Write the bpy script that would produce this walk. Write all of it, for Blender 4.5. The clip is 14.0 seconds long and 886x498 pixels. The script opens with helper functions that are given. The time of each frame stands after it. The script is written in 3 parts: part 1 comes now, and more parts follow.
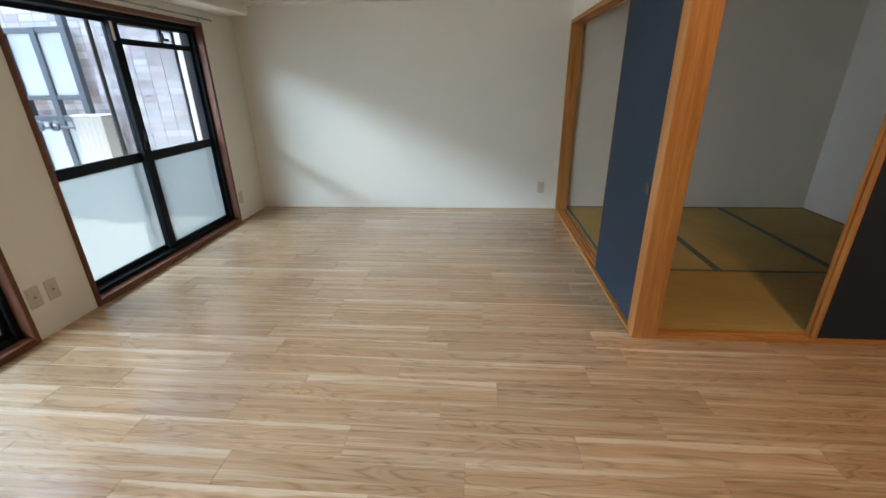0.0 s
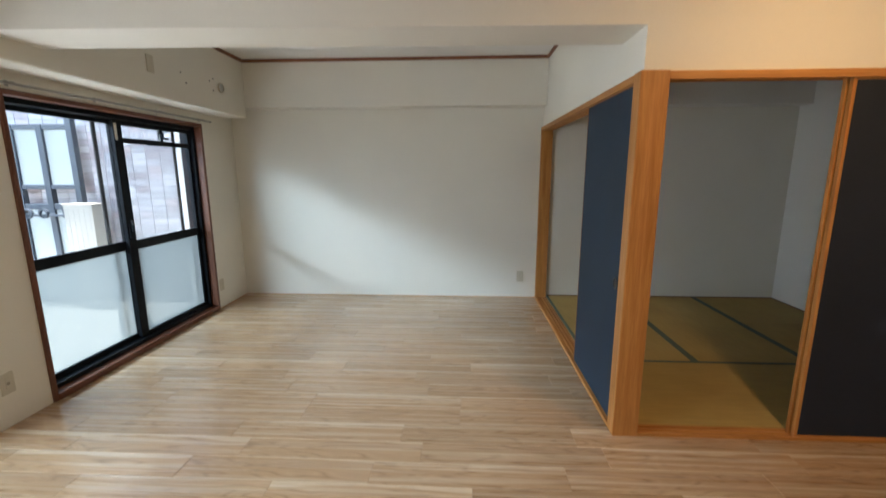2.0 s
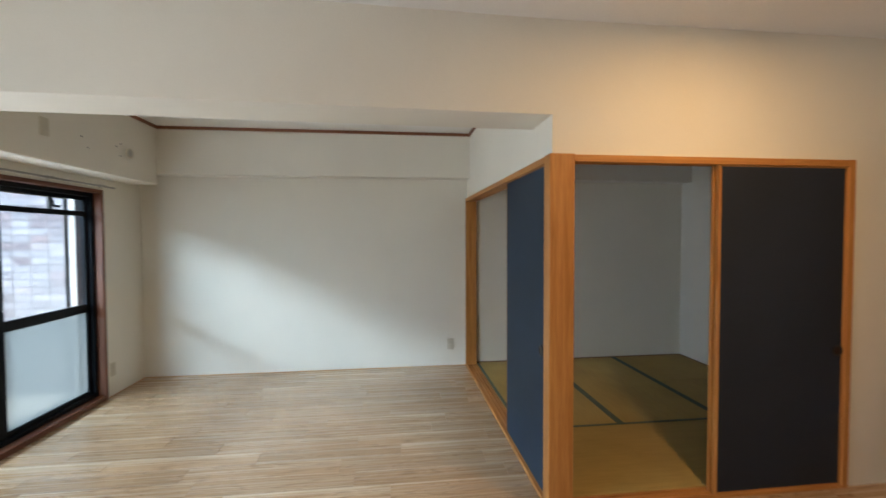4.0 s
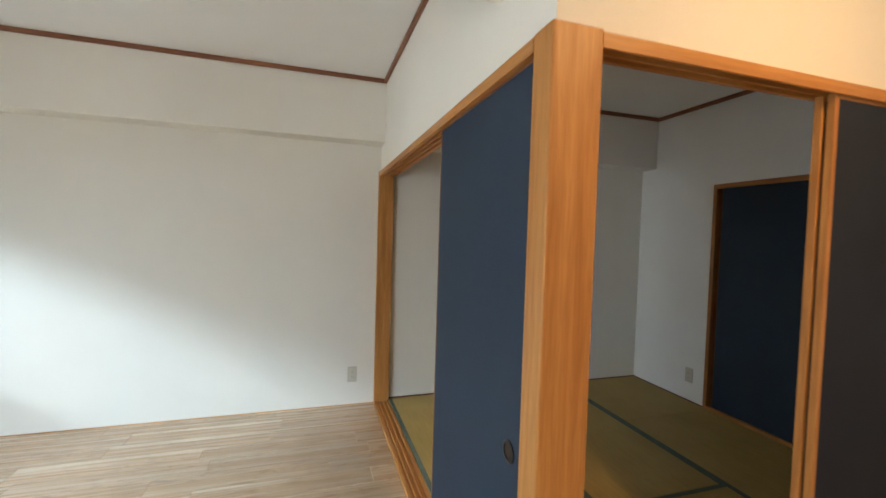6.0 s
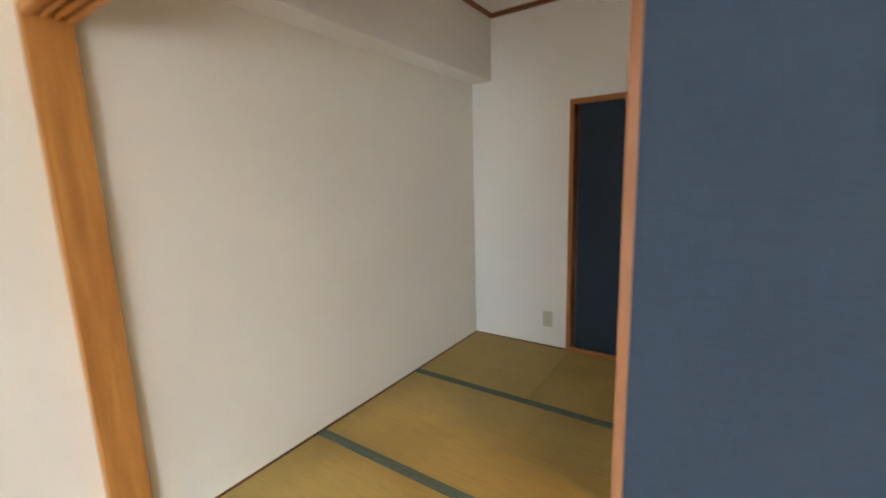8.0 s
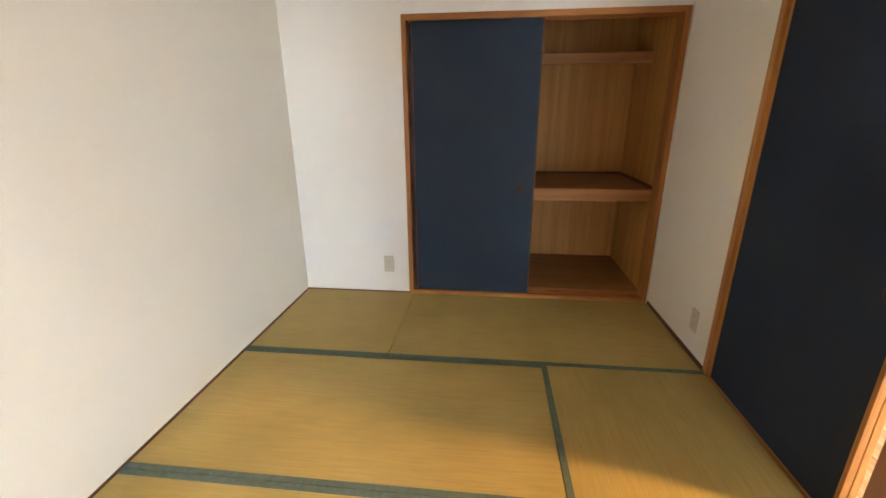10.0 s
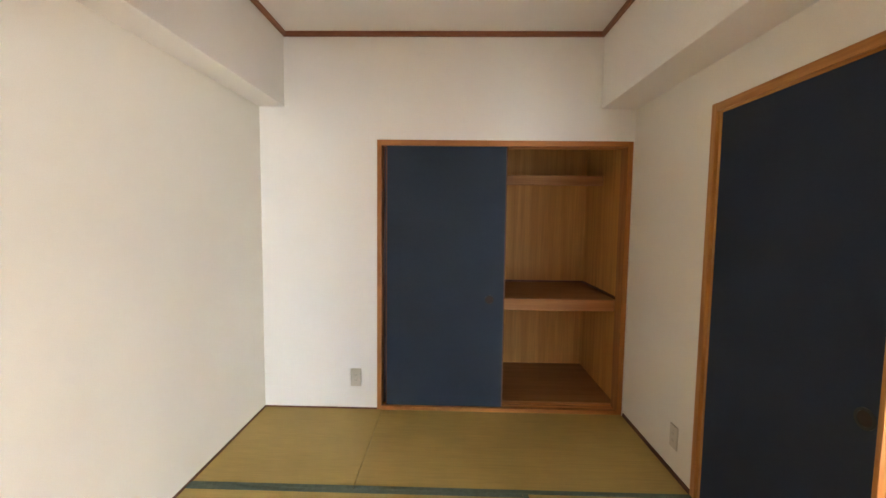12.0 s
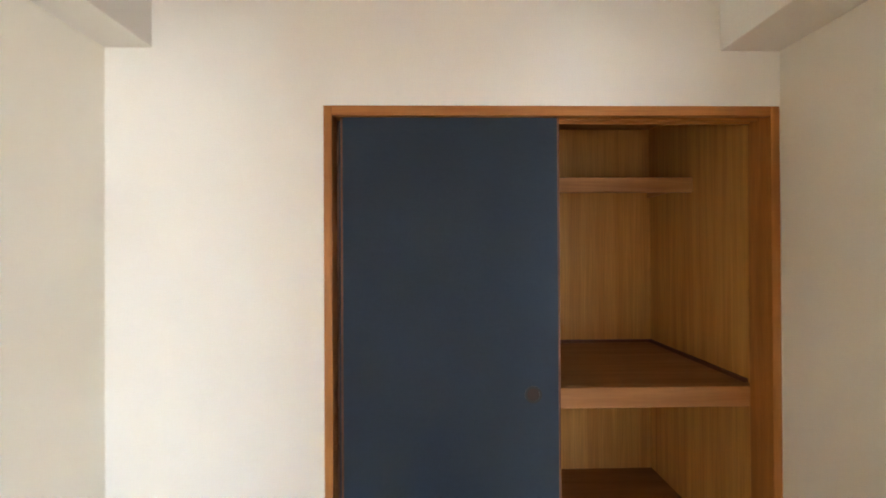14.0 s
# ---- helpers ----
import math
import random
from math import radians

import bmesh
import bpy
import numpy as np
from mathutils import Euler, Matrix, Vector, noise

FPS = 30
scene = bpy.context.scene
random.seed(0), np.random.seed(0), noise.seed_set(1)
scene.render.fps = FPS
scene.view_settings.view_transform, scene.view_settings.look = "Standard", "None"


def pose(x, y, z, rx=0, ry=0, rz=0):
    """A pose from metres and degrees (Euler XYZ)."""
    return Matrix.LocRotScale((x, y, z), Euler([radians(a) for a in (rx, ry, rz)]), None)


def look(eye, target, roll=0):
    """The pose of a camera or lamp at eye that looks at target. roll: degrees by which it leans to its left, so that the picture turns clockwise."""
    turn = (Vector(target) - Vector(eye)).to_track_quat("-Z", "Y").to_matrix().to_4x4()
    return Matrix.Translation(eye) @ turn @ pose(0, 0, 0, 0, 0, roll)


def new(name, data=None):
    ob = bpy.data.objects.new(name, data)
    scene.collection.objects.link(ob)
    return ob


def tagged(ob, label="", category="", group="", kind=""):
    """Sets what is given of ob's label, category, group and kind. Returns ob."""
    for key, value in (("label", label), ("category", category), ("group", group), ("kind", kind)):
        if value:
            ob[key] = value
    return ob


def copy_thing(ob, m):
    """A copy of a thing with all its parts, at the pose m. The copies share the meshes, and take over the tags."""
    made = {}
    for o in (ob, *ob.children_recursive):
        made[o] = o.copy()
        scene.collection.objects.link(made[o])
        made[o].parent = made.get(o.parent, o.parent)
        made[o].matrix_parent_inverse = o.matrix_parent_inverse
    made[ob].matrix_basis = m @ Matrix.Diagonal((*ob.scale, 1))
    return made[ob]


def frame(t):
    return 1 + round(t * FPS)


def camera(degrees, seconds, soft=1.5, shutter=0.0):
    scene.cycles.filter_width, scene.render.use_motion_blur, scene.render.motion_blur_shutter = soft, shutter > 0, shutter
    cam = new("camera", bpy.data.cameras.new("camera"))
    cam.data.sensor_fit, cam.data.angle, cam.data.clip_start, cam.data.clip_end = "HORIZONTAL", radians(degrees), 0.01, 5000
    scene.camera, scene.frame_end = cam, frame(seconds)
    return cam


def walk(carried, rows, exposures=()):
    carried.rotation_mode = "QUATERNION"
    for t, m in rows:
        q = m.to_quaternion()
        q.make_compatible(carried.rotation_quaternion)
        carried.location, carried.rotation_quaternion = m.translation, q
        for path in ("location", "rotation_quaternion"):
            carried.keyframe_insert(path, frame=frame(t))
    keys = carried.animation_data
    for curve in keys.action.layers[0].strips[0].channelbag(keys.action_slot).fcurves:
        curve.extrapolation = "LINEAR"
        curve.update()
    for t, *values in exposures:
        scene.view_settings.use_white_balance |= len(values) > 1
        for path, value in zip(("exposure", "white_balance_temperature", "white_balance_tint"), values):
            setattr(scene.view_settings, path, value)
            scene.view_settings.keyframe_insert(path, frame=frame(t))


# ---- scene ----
cam = camera(93.7, 14.0, 1.5, 0.3)
PATH = [
    (0, (0.148, 0.021, 1.323), (-0.012, 1.868, 0.573), -1.0),
    (0.5, (0.165, 0.015, 1.318), (0.063, 1.846, 0.519), -0.3),
    (1, (0.173, 0.013, 1.315), (0.091, 1.847, 0.52), -0.1),
    (1.5, (0.178, 0.003, 1.32), (0.095, 1.88, 0.633), -0.0),
    (2, (0.205, -0.011, 1.386), (0.106, 1.953, 1.018), -0.1),
    (2.5, (0.208, -0.029, 1.426), (0.105, 1.964, 1.292), -0.1),
    (3, (0.2, -0.037, 1.418), (0.132, 1.961, 1.392), -0.1),
    (3.5, (0.206, -0.017, 1.42), (0.248, 1.982, 1.398), -0.2),
    (4, (0.226, 0.013, 1.42), (0.459, 1.999, 1.359), -0.2),
    (4.2, (0.238, 0.042, 1.404), (0.618, 2.003, 1.304), -0.2),
    (6.3, (0.529, 1.487, 1.344), (1.21, 3.366, 1.285), 2.0),
    (6.5, (0.5, 1.664, 1.308), (1.288, 3.501, 1.261), 1.4),
    (6.7, (0.485, 1.844, 1.27), (1.367, 3.639, 1.25), 0.8),
    (7, (0.491, 2.098, 1.262), (1.513, 3.817, 1.229), -0.0),
    (7.5, (0.532, 2.491, 1.259), (1.856, 3.984, 1.143), -1.6),
    (8, (0.62, 2.821, 1.311), (2.249, 3.932, 0.979), -1.8),
    (8.5, (0.785, 3.049, 1.246), (2.574, 3.749, 0.688), -1.4),
    (10.8, (0.827, 3.207, 1.281), (2.768, 3.254, 0.798), 0.6),
    (11, (0.818, 3.216, 1.305), (2.78, 3.26, 0.919), 0.7),
    (11.5, (0.815, 3.227, 1.318), (2.804, 3.271, 1.11), 0.9),
    (12, (0.838, 3.239, 1.319), (2.832, 3.286, 1.169), 0.7),
    (12.5, (0.932, 3.253, 1.297), (2.925, 3.321, 1.137), 0.4),
    (13, (1.279, 3.272, 1.286), (3.27, 3.38, 1.129), -0.0),
    (13.5, (1.641, 3.346, 1.323), (3.636, 3.422, 1.21), -0.3),
    (14, (2.072, 3.346, 1.3), (4.072, 3.305, 1.31), -0.3),
]
walk(cam, [(t, look(eye, target, roll)) for t, eye, target, roll in PATH],
     [(0, 3.25, 6200, 11), (4.2, 3.37, 6150, 10), (6.5, 4.0, 6300, 11), (7.5, 4.5, 6800, 13), (8.1, 4.9, 6800, 14), (8.7, 5.6, 6500, 13), (10.8, 5.65, 7000, 17), (13.2, 5.95, 7000, 16), (14, 6.05, 6900, 15)])

# ---- light ----
world = bpy.data.worlds.new("sky")
scene.world = world
world.use_nodes = True
wn = world.node_tree.nodes
sky = wn.new("ShaderNodeTexSky")
sky.sky_type = "NISHITA"
sky.sun_disc = False
sky.sun_elevation = radians(87)
sky.sun_rotation = radians(202)
wn["Background"].inputs["Strength"].default_value = 0.09
world.node_tree.links.new(sky.outputs["Color"], wn["Background"].inputs["Color"])

sun = new("sun", bpy.data.lights.new("sun", "SUN"))
sun.data.energy = 5.0
sun.data.angle = radians(3)
sun.data.color = (1.0, 0.96, 0.90)
sun.matrix_world = look((-6, -4, 4), (-5.98, -3.95, 3.0))

# the sky's light through the second balcony window
pane_light = new("sky_light", bpy.data.lights.new("sky_light", "AREA"))
pane_light.data.shape, pane_light.data.size, pane_light.data.size_y = "RECTANGLE", 1.6, 1.7
pane_light.data.energy, pane_light.data.color = 3.6, (0.90, 0.96, 1.0)
pane_light.matrix_world = look((-2.53, 0.94, 0.92), (0, 0.94, 0.92))

# the bright strip of sky over the roofs opposite
roof_light = new("sky_light", bpy.data.lights.new("sky_light", "AREA"))
roof_light.data.shape, roof_light.data.size, roof_light.data.size_y = "RECTANGLE", 34.0, 1.2
roof_light.data.energy, roof_light.data.color = 560.0, (0.66, 0.86, 1.0)
roof_light.matrix_world = look((-9.0, -12.0, 5.0), (-2.4, -12.0, 1.95))

# ---- materials ----


def material(name, rough=0.6, metal=0.0):
    m = bpy.data.materials.new(name)
    m.use_nodes = True
    b = m.node_tree.nodes["Principled BSDF"]
    b.inputs["Roughness"].default_value = rough
    b.inputs["Metallic"].default_value = metal
    return m, m.node_tree.nodes, m.node_tree.links, b


def coords(nodes, links, scale, turn=(0, 0, 0), shift=False):
    """Object coordinates in metres, stretched; with shift, each object takes its own part of the pattern."""
    tc = nodes.new("ShaderNodeTexCoord")
    mp = nodes.new("ShaderNodeMapping")
    mp.inputs["Scale"].default_value = scale
    mp.inputs["Rotation"].default_value = turn
    links.new(tc.outputs["Object"], mp.inputs["Vector"])
    if shift:
        info = nodes.new("ShaderNodeObjectInfo")
        mul = nodes.new("ShaderNodeVectorMath")
        mul.operation = "SCALE"
        mul.inputs[0].default_value = (13.0, 29.0, 7.0)
        links.new(info.outputs["Random"], mul.inputs["Scale"])
        links.new(mul.outputs[0], mp.inputs["Location"])
    return mp.outputs["Vector"]


def noise_node(nodes, links, vec, scale, detail=4.0, distortion=0.0):
    n = nodes.new("ShaderNodeTexNoise")
    n.inputs["Scale"].default_value = scale
    n.inputs["Detail"].default_value = detail
    n.inputs["Distortion"].default_value = distortion
    links.new(vec, n.inputs["Vector"])
    return n.outputs["Fac"]


def ramp(nodes, links, fac, stops):
    r = nodes.new("ShaderNodeValToRGB")
    while len(r.color_ramp.elements) < len(stops):
        r.color_ramp.elements.new(0.5)
    for e, (p, c) in zip(r.color_ramp.elements, stops):
        e.position, e.color = p, (*c, 1)
    links.new(fac, r.inputs["Fac"])
    return r.outputs["Color"]


def mixed(nodes, links, a, b, fac, mode="MULTIPLY"):
    m = nodes.new("ShaderNodeMix")
    m.data_type, m.blend_type = "RGBA", mode
    if isinstance(fac, float):
        m.inputs["Factor"].default_value = fac
    else:
        links.new(fac, m.inputs["Factor"])
    links.new(a, m.inputs["A"])
    links.new(b, m.inputs["B"])
    return m.outputs["Result"]


def bumped(nodes, links, b, height, strength, distance):
    bp = nodes.new("ShaderNodeBump")
    bp.inputs["Strength"].default_value = strength
    bp.inputs["Distance"].default_value = distance
    links.new(height, bp.inputs["Height"])
    links.new(bp.outputs["Normal"], b.inputs["Normal"])


def plaster(name, c, grain=320.0):
    """Embossed vinyl wallpaper: fine relief, faint uneven tone."""
    m, n, l, b = material(name, 0.75)
    v = coords(n, l, (1, 1, 1))
    big = noise_node(n, l, v, 1.3, 3)
    d = tuple(x * 0.95 for x in c)
    col = ramp(n, l, big, [(0.3, d), (0.7, c)])
    fine = noise_node(n, l, v, grain, 2)
    col = mixed(n, l, col, ramp(n, l, fine, [(0.3, (0.95, 0.95, 0.95)), (0.65, (1, 1, 1))]), 1.0)
    l.new(col, b.inputs["Base Color"])
    bumped(n, l, b, fine, 0.25, 0.0012)
    return m


def timber(name, dark, light, stretch=(1, 1, 0.06), scale=28.0, rough=0.45, each=True):
    """Straight-grained softwood; stretch is small along the grain."""
    m, n, l, b = material(name, rough)
    v = coords(n, l, stretch, shift=each)
    g = noise_node(n, l, v, scale, 5, 0.6)
    col = ramp(n, l, g, [(0.28, dark), (0.5, tuple((x + y) / 2 for x, y in zip(dark, light))), (0.72, light)])
    f = noise_node(n, l, v, scale * 6, 3)
    col = mixed(n, l, col, ramp(n, l, f, [(0.35, (0.82, 0.8, 0.78)), (0.6, (1, 1, 1))]), 0.7)
    l.new(col, b.inputs["Base Color"])
    l.new(ramp(n, l, g, [(0.2, (rough + 0.12,) * 3), (0.8, (rough - 0.05,) * 3)]), b.inputs["Roughness"])
    bumped(n, l, b, f, 0.12, 0.0008)
    return m


def plain(name, c, rough=0.5, metal=0.0, vary=0.12, scale=9.0):
    m, n, l, b = material(name, rough, metal)
    v = coords(n, l, (1, 1, 1))
    g = noise_node(n, l, v, scale, 5)
    col = ramp(n, l, g, [(0.3, tuple(x * (1 - vary) for x in c)), (0.7, tuple(min(1, x * (1 + vary)) for x in c))])
    l.new(col, b.inputs["Base Color"])
    f = noise_node(n, l, v, 180.0, 2)
    bumped(n, l, b, f, 0.05, 0.0005)
    return m


def plank_material():
    """Laminate board: long figure, cathedral swirls, pale sapwood streaks, its own tone for each board."""
    m, n, l, b = material("oak_laminate", 0.3)
    v = coords(n, l, (0.85, 7.5, 1), shift=True)
    swirl = noise_node(n, l, v, 1.4, 2.0, 0.45)
    w = n.new("ShaderNodeMath")
    w.operation = "MULTIPLY"
    w.inputs[1].default_value = 21.0
    l.new(swirl, w.inputs[0])
    fr = n.new("ShaderNodeMath")
    fr.operation = "PINGPONG"
    fr.inputs[1].default_value = 1.0
    l.new(w.outputs[0], fr.inputs[0])
    col = ramp(n, l, fr.outputs[0], [(0.0, (0.315, 0.192, 0.102)), (0.22, (0.42, 0.270, 0.150)), (0.55, (0.49, 0.327, 0.190)), (1.0, (0.43, 0.278, 0.157))])
    v2 = coords(n, l, (0.2, 15.0, 1), shift=True)
    streak = noise_node(n, l, v2, 2.1, 2)
    pale = ramp(n, l, streak, [(0.555, (0, 0, 0)), (0.60, (1, 1, 1))])
    sap = n.new("ShaderNodeRGB")
    sap.outputs[0].default_value = (0.72, 0.59, 0.43, 1)
    bw = n.new("ShaderNodeRGBToBW")
    l.new(pale, bw.inputs[0])
    half = n.new("ShaderNodeMath")
    half.operation = "MULTIPLY"
    half.inputs[1].default_value = 0.35
    l.new(bw.outputs[0], half.inputs[0])
    col = mixed(n, l, col, sap.outputs[0], half.outputs[0], "MIX")
    # sapwood along one long edge of each board, its limit wandering
    at = n.new("ShaderNodeTexCoord")
    axes = n.new("ShaderNodeSeparateXYZ")
    l.new(at.outputs["Object"], axes.inputs[0])
    wander = noise_node(n, l, coords(n, l, (1.1, 3.0, 1), shift=True), 1.5, 3)
    off = n.new("ShaderNodeMath")
    off.operation = "MULTIPLY_ADD"
    off.inputs[1].default_value = 0.11
    l.new(wander, off.inputs[0])
    l.new(axes.outputs["Y"], off.inputs[2])
    own = n.new("ShaderNodeObjectInfo")
    share = n.new("ShaderNodeMath")
    share.operation = "MULTIPLY_ADD"
    share.inputs[1].default_value = 0.045
    l.new(own.outputs["Random"], share.inputs[0])
    l.new(off.outputs[0], share.inputs[2])
    rim = ramp(n, l, share.outputs[0], [(0.146, (0, 0, 0)), (0.150, (0.55, 0.55, 0.55))])
    rimw = n.new("ShaderNodeRGBToBW")
    l.new(rim, rimw.inputs[0])
    col = mixed(n, l, col, sap.outputs[0], rimw.outputs[0], "MIX")
    dk = noise_node(n, l, coords(n, l, (0.22, 17.0, 1), shift=True), 2.4, 3)
    col = mixed(n, l, col, ramp(n, l, dk, [(0.32, (0.80, 0.76, 0.73)), (0.47, (1, 1, 1))]), 0.5)
    fine = noise_node(n, l, coords(n, l, (3, 120, 1), shift=True), 3.0, 3)
    col = mixed(n, l, col, ramp(n, l, fine, [(0.35, (0.88, 0.87, 0.86)), (0.6, (1, 1, 1))]), 0.6)
    info = n.new("ShaderNodeObjectInfo")
    col = mixed(n, l, col, ramp(n, l, info.outputs["Random"], [(0.0, (0.87, 0.85, 0.83)), (0.5, (1, 0.985, 0.97)), (1.0, (1.10, 1.09, 1.08))]), 1.0)
    l.new(col, b.inputs["Base Color"])
    l.new(ramp(n, l, dk, [(0.3, (0.32,) * 3), (0.7, (0.22,) * 3)]), b.inputs["Roughness"])
    b.inputs["Coat Weight"].default_value = 0.55
    b.inputs["Coat Roughness"].default_value = 0.2
    bumped(n, l, b, fine, 0.06, 0.0006)
    return m


def tatami_material(name, along):
    """Woven rush: narrow ribs across, straw-green turning to straw-yellow in patches."""
    m, n, l, b = material(name, 0.62)
    v = coords(n, l, (1, 1, 1))
    turned = coords(n, l, (1, 1, 1), shift=True)
    patch = noise_node(n, l, turned, 1.6, 4)
    col = ramp(n, l, patch, [(0.3, (0.39, 0.273, 0.08)), (0.55, (0.47, 0.327, 0.10)), (0.75, (0.53, 0.375, 0.125))])
    s = (170, 6, 1) if along == "x" else (6, 170, 1)
    rush = noise_node(n, l, coords(n, l, s, shift=True), 1.0, 3)
    col = mixed(n, l, col, ramp(n, l, rush, [(0.3, (0.84, 0.86, 0.82)), (0.65, (1.05, 1.04, 1.0))]), 0.8)
    wave = n.new("ShaderNodeTexWave")
    wave.wave_type = "BANDS"
    wave.bands_direction = "X" if along == "x" else "Y"
    wave.inputs["Scale"].default_value = 60.0
    l.new(v, wave.inputs["Vector"])
    l.new(col, b.inputs["Base Color"])
    bumped(n, l, b, wave.outputs["Fac"], 0.25, 0.0012)
    return m


def fabric_paper(name, a, c):
    """Blue woven door paper with pale flecks."""
    m, n, l, b = material(name, 0.8)
    v = coords(n, l, (1, 1, 1), shift=True)
    big = noise_node(n, l, v, 2.2, 3)
    col = ramp(n, l, big, [(0.3, a), (0.7, c)])
    warp = noise_node(n, l, coords(n, l, (1, 1, 0.1)), 420.0, 2)
    weft = noise_node(n, l, coords(n, l, (0.1, 0.1, 1)), 420.0, 2)
    col = mixed(n, l, col, ramp(n, l, warp, [(0.3, (0.86, 0.86, 0.87)), (0.7, (1.1, 1.1, 1.09))]), 0.5)
    col = mixed(n, l, col, ramp(n, l, weft, [(0.3, (0.86, 0.86, 0.87)), (0.7, (1.1, 1.1, 1.09))]), 0.5)
    l.new(col, b.inputs["Base Color"])
    bumped(n, l, b, warp, 0.15, 0.0008)
    return m


def glass(name, rough, c=(1, 1, 1)):
    m, n, l, b = material(name, rough)
    b.inputs["Base Color"].default_value = (*c, 1)
    b.inputs["Transmission Weight"].default_value = 1.0
    b.inputs["IOR"].default_value = 1.45 if rough == 0 else 1.2
    return m


def frosted_material(name, tint, clear):
    """Etched pane: scatters the daylight behind it."""
    m = bpy.data.materials.new(name)
    m.use_nodes = True
    n, l = m.node_tree.nodes, m.node_tree.links
    out = n["Material Output"]
    n.remove(n["Principled BSDF"])
    tr = n.new("ShaderNodeBsdfTranslucent")
    tr.inputs["Color"].default_value = (*tint, 1)
    rf = n.new("ShaderNodeBsdfRefraction")
    rf.inputs["Color"].default_value = (*tint, 1)
    rf.inputs["Roughness"].default_value = 0.3
    rf.inputs["IOR"].default_value = 1.03
    mx = n.new("ShaderNodeMixShader")
    mx.inputs[0].default_value = clear
    l.new(tr.outputs[0], mx.inputs[1])
    l.new(rf.outputs[0], mx.inputs[2])
    l.new(mx.outputs[0], out.inputs["Surface"])
    return m


def mesh_screen_material():
    m = bpy.data.materials.new("insect_mesh")
    m.use_nodes = True
    n, l = m.node_tree.nodes, m.node_tree.links
    b = n["Principled BSDF"]
    b.inputs["Base Color"].default_value = (0.16, 0.17, 0.18, 1)
    tp = n.new("ShaderNodeBsdfTransparent")
    mx = n.new("ShaderNodeMixShader")
    mx.inputs[0].default_value = 0.22
    l.new(tp.outputs[0], mx.inputs[1])
    l.new(b.outputs[0], mx.inputs[2])
    l.new(mx.outputs[0], n["Material Output"].inputs["Surface"])
    return m


def tile_material():
    m, n, l, b = material("facade_tile", 0.45)
    geo = n.new("ShaderNodeNewGeometry")
    col = ramp(n, l, geo.outputs["Random Per Island"], [(0.0, (0.175, 0.155, 0.175)), (0.3, (0.22, 0.225, 0.25)), (0.7, (0.26, 0.27, 0.30)), (0.85, (0.33, 0.34, 0.37)), (1.0, (0.24, 0.205, 0.22))])
    v = coords(n, l, (1, 1, 1))
    g = noise_node(n, l, v, 40.0, 4)
    col = mixed(n, l, col, ramp(n, l, g, [(0.3, (0.85, 0.83, 0.82)), (0.7, (1, 1, 1))]), 0.8)
    l.new(col, b.inputs["Base Color"])
    bumped(n, l, b, g, 0.3, 0.002)
    return m


WALL = plaster("wallpaper_white", (0.85, 0.81, 0.715))
WALL_T = plaster("wallpaper_tatami_room", (0.87, 0.845, 0.795), 260.0)
CEIL = plaster("ceiling_paper", (0.86, 0.845, 0.81), 200.0)
TRIM_V = timber("cedar_upright", (0.39, 0.150, 0.028), (0.59, 0.272, 0.070))
TRIM_X = timber("cedar_lengthwise", (0.39, 0.150, 0.028), (0.59, 0.272, 0.070), (0.06, 1, 1))
TRIM_Y = timber("cedar_crosswise", (0.39, 0.150, 0.028), (0.59, 0.272, 0.070), (1, 0.06, 1))
BROWN_X = timber("brown_stained_x", (0.115, 0.035, 0.015), (0.19, 0.068, 0.03), (0.06, 1, 1))
BROWN_Y = timber("brown_stained_y", (0.115, 0.035, 0.015), (0.19, 0.068, 0.03), (1, 0.06, 1))
BROWN_V = timber("brown_stained_v", (0.115, 0.035, 0.015), (0.19, 0.068, 0.03))
EDGE = timber("door_edging", (0.18, 0.065, 0.022), (0.28, 0.112, 0.042))
MOULD_X = timber("moulding_x", (0.20, 0.07, 0.028), (0.30, 0.115, 0.048), (0.06, 1, 1))
MOULD_Y = timber("moulding_y", (0.20, 0.07, 0.028), (0.30, 0.115, 0.048), (1, 0.06, 1))
DOORWOOD = timber("dark_door_wood", (0.07, 0.028, 0.012), (0.12, 0.05, 0.022), (1, 1, 0.05), 18.0, 0.4)
CLOSET_V = timber("closet_cedar_upright", (0.33, 0.115, 0.020), (0.49, 0.195, 0.042))
CLOSET_Y = timber("closet_cedar_crosswise", (0.33, 0.115, 0.020), (0.49, 0.195, 0.042), (1, 0.06, 1))
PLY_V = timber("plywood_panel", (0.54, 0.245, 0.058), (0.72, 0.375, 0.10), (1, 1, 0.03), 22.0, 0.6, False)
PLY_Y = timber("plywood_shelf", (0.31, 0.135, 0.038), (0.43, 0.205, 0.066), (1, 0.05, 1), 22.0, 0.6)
SHELF_FRONT = timber("shelf_front", (0.34, 0.14, 0.042), (0.46, 0.21, 0.07), (1, 0.05, 1), 22.0, 0.6)
PLANK = plank_material()
SUBFLOOR = plain("plank_joint", (0.20, 0.13, 0.08), 0.8)
RUSH_X = tatami_material("rush_ribs_x", "x")
RUSH_Y = tatami_material("rush_ribs_y", "y")
TAPE = plain("green_tape", (0.105, 0.14, 0.11), 0.85, 0, 0.15, 60.0)
FABRIC = fabric_paper("blue_woven_paper", (0.0125, 0.0265, 0.049), (0.0160, 0.0325, 0.057))
# the same blue paper darkened twice: shade on the south doors, put into colour
FABRIC_SHADED = fabric_paper("blue_woven_paper_shaded", (0.007, 0.0125, 0.026), (0.010, 0.016, 0.032))
FABRIC_DIM = fabric_paper("blue_woven_paper_dim", (0.008, 0.019, 0.042), (0.012, 0.025, 0.051))
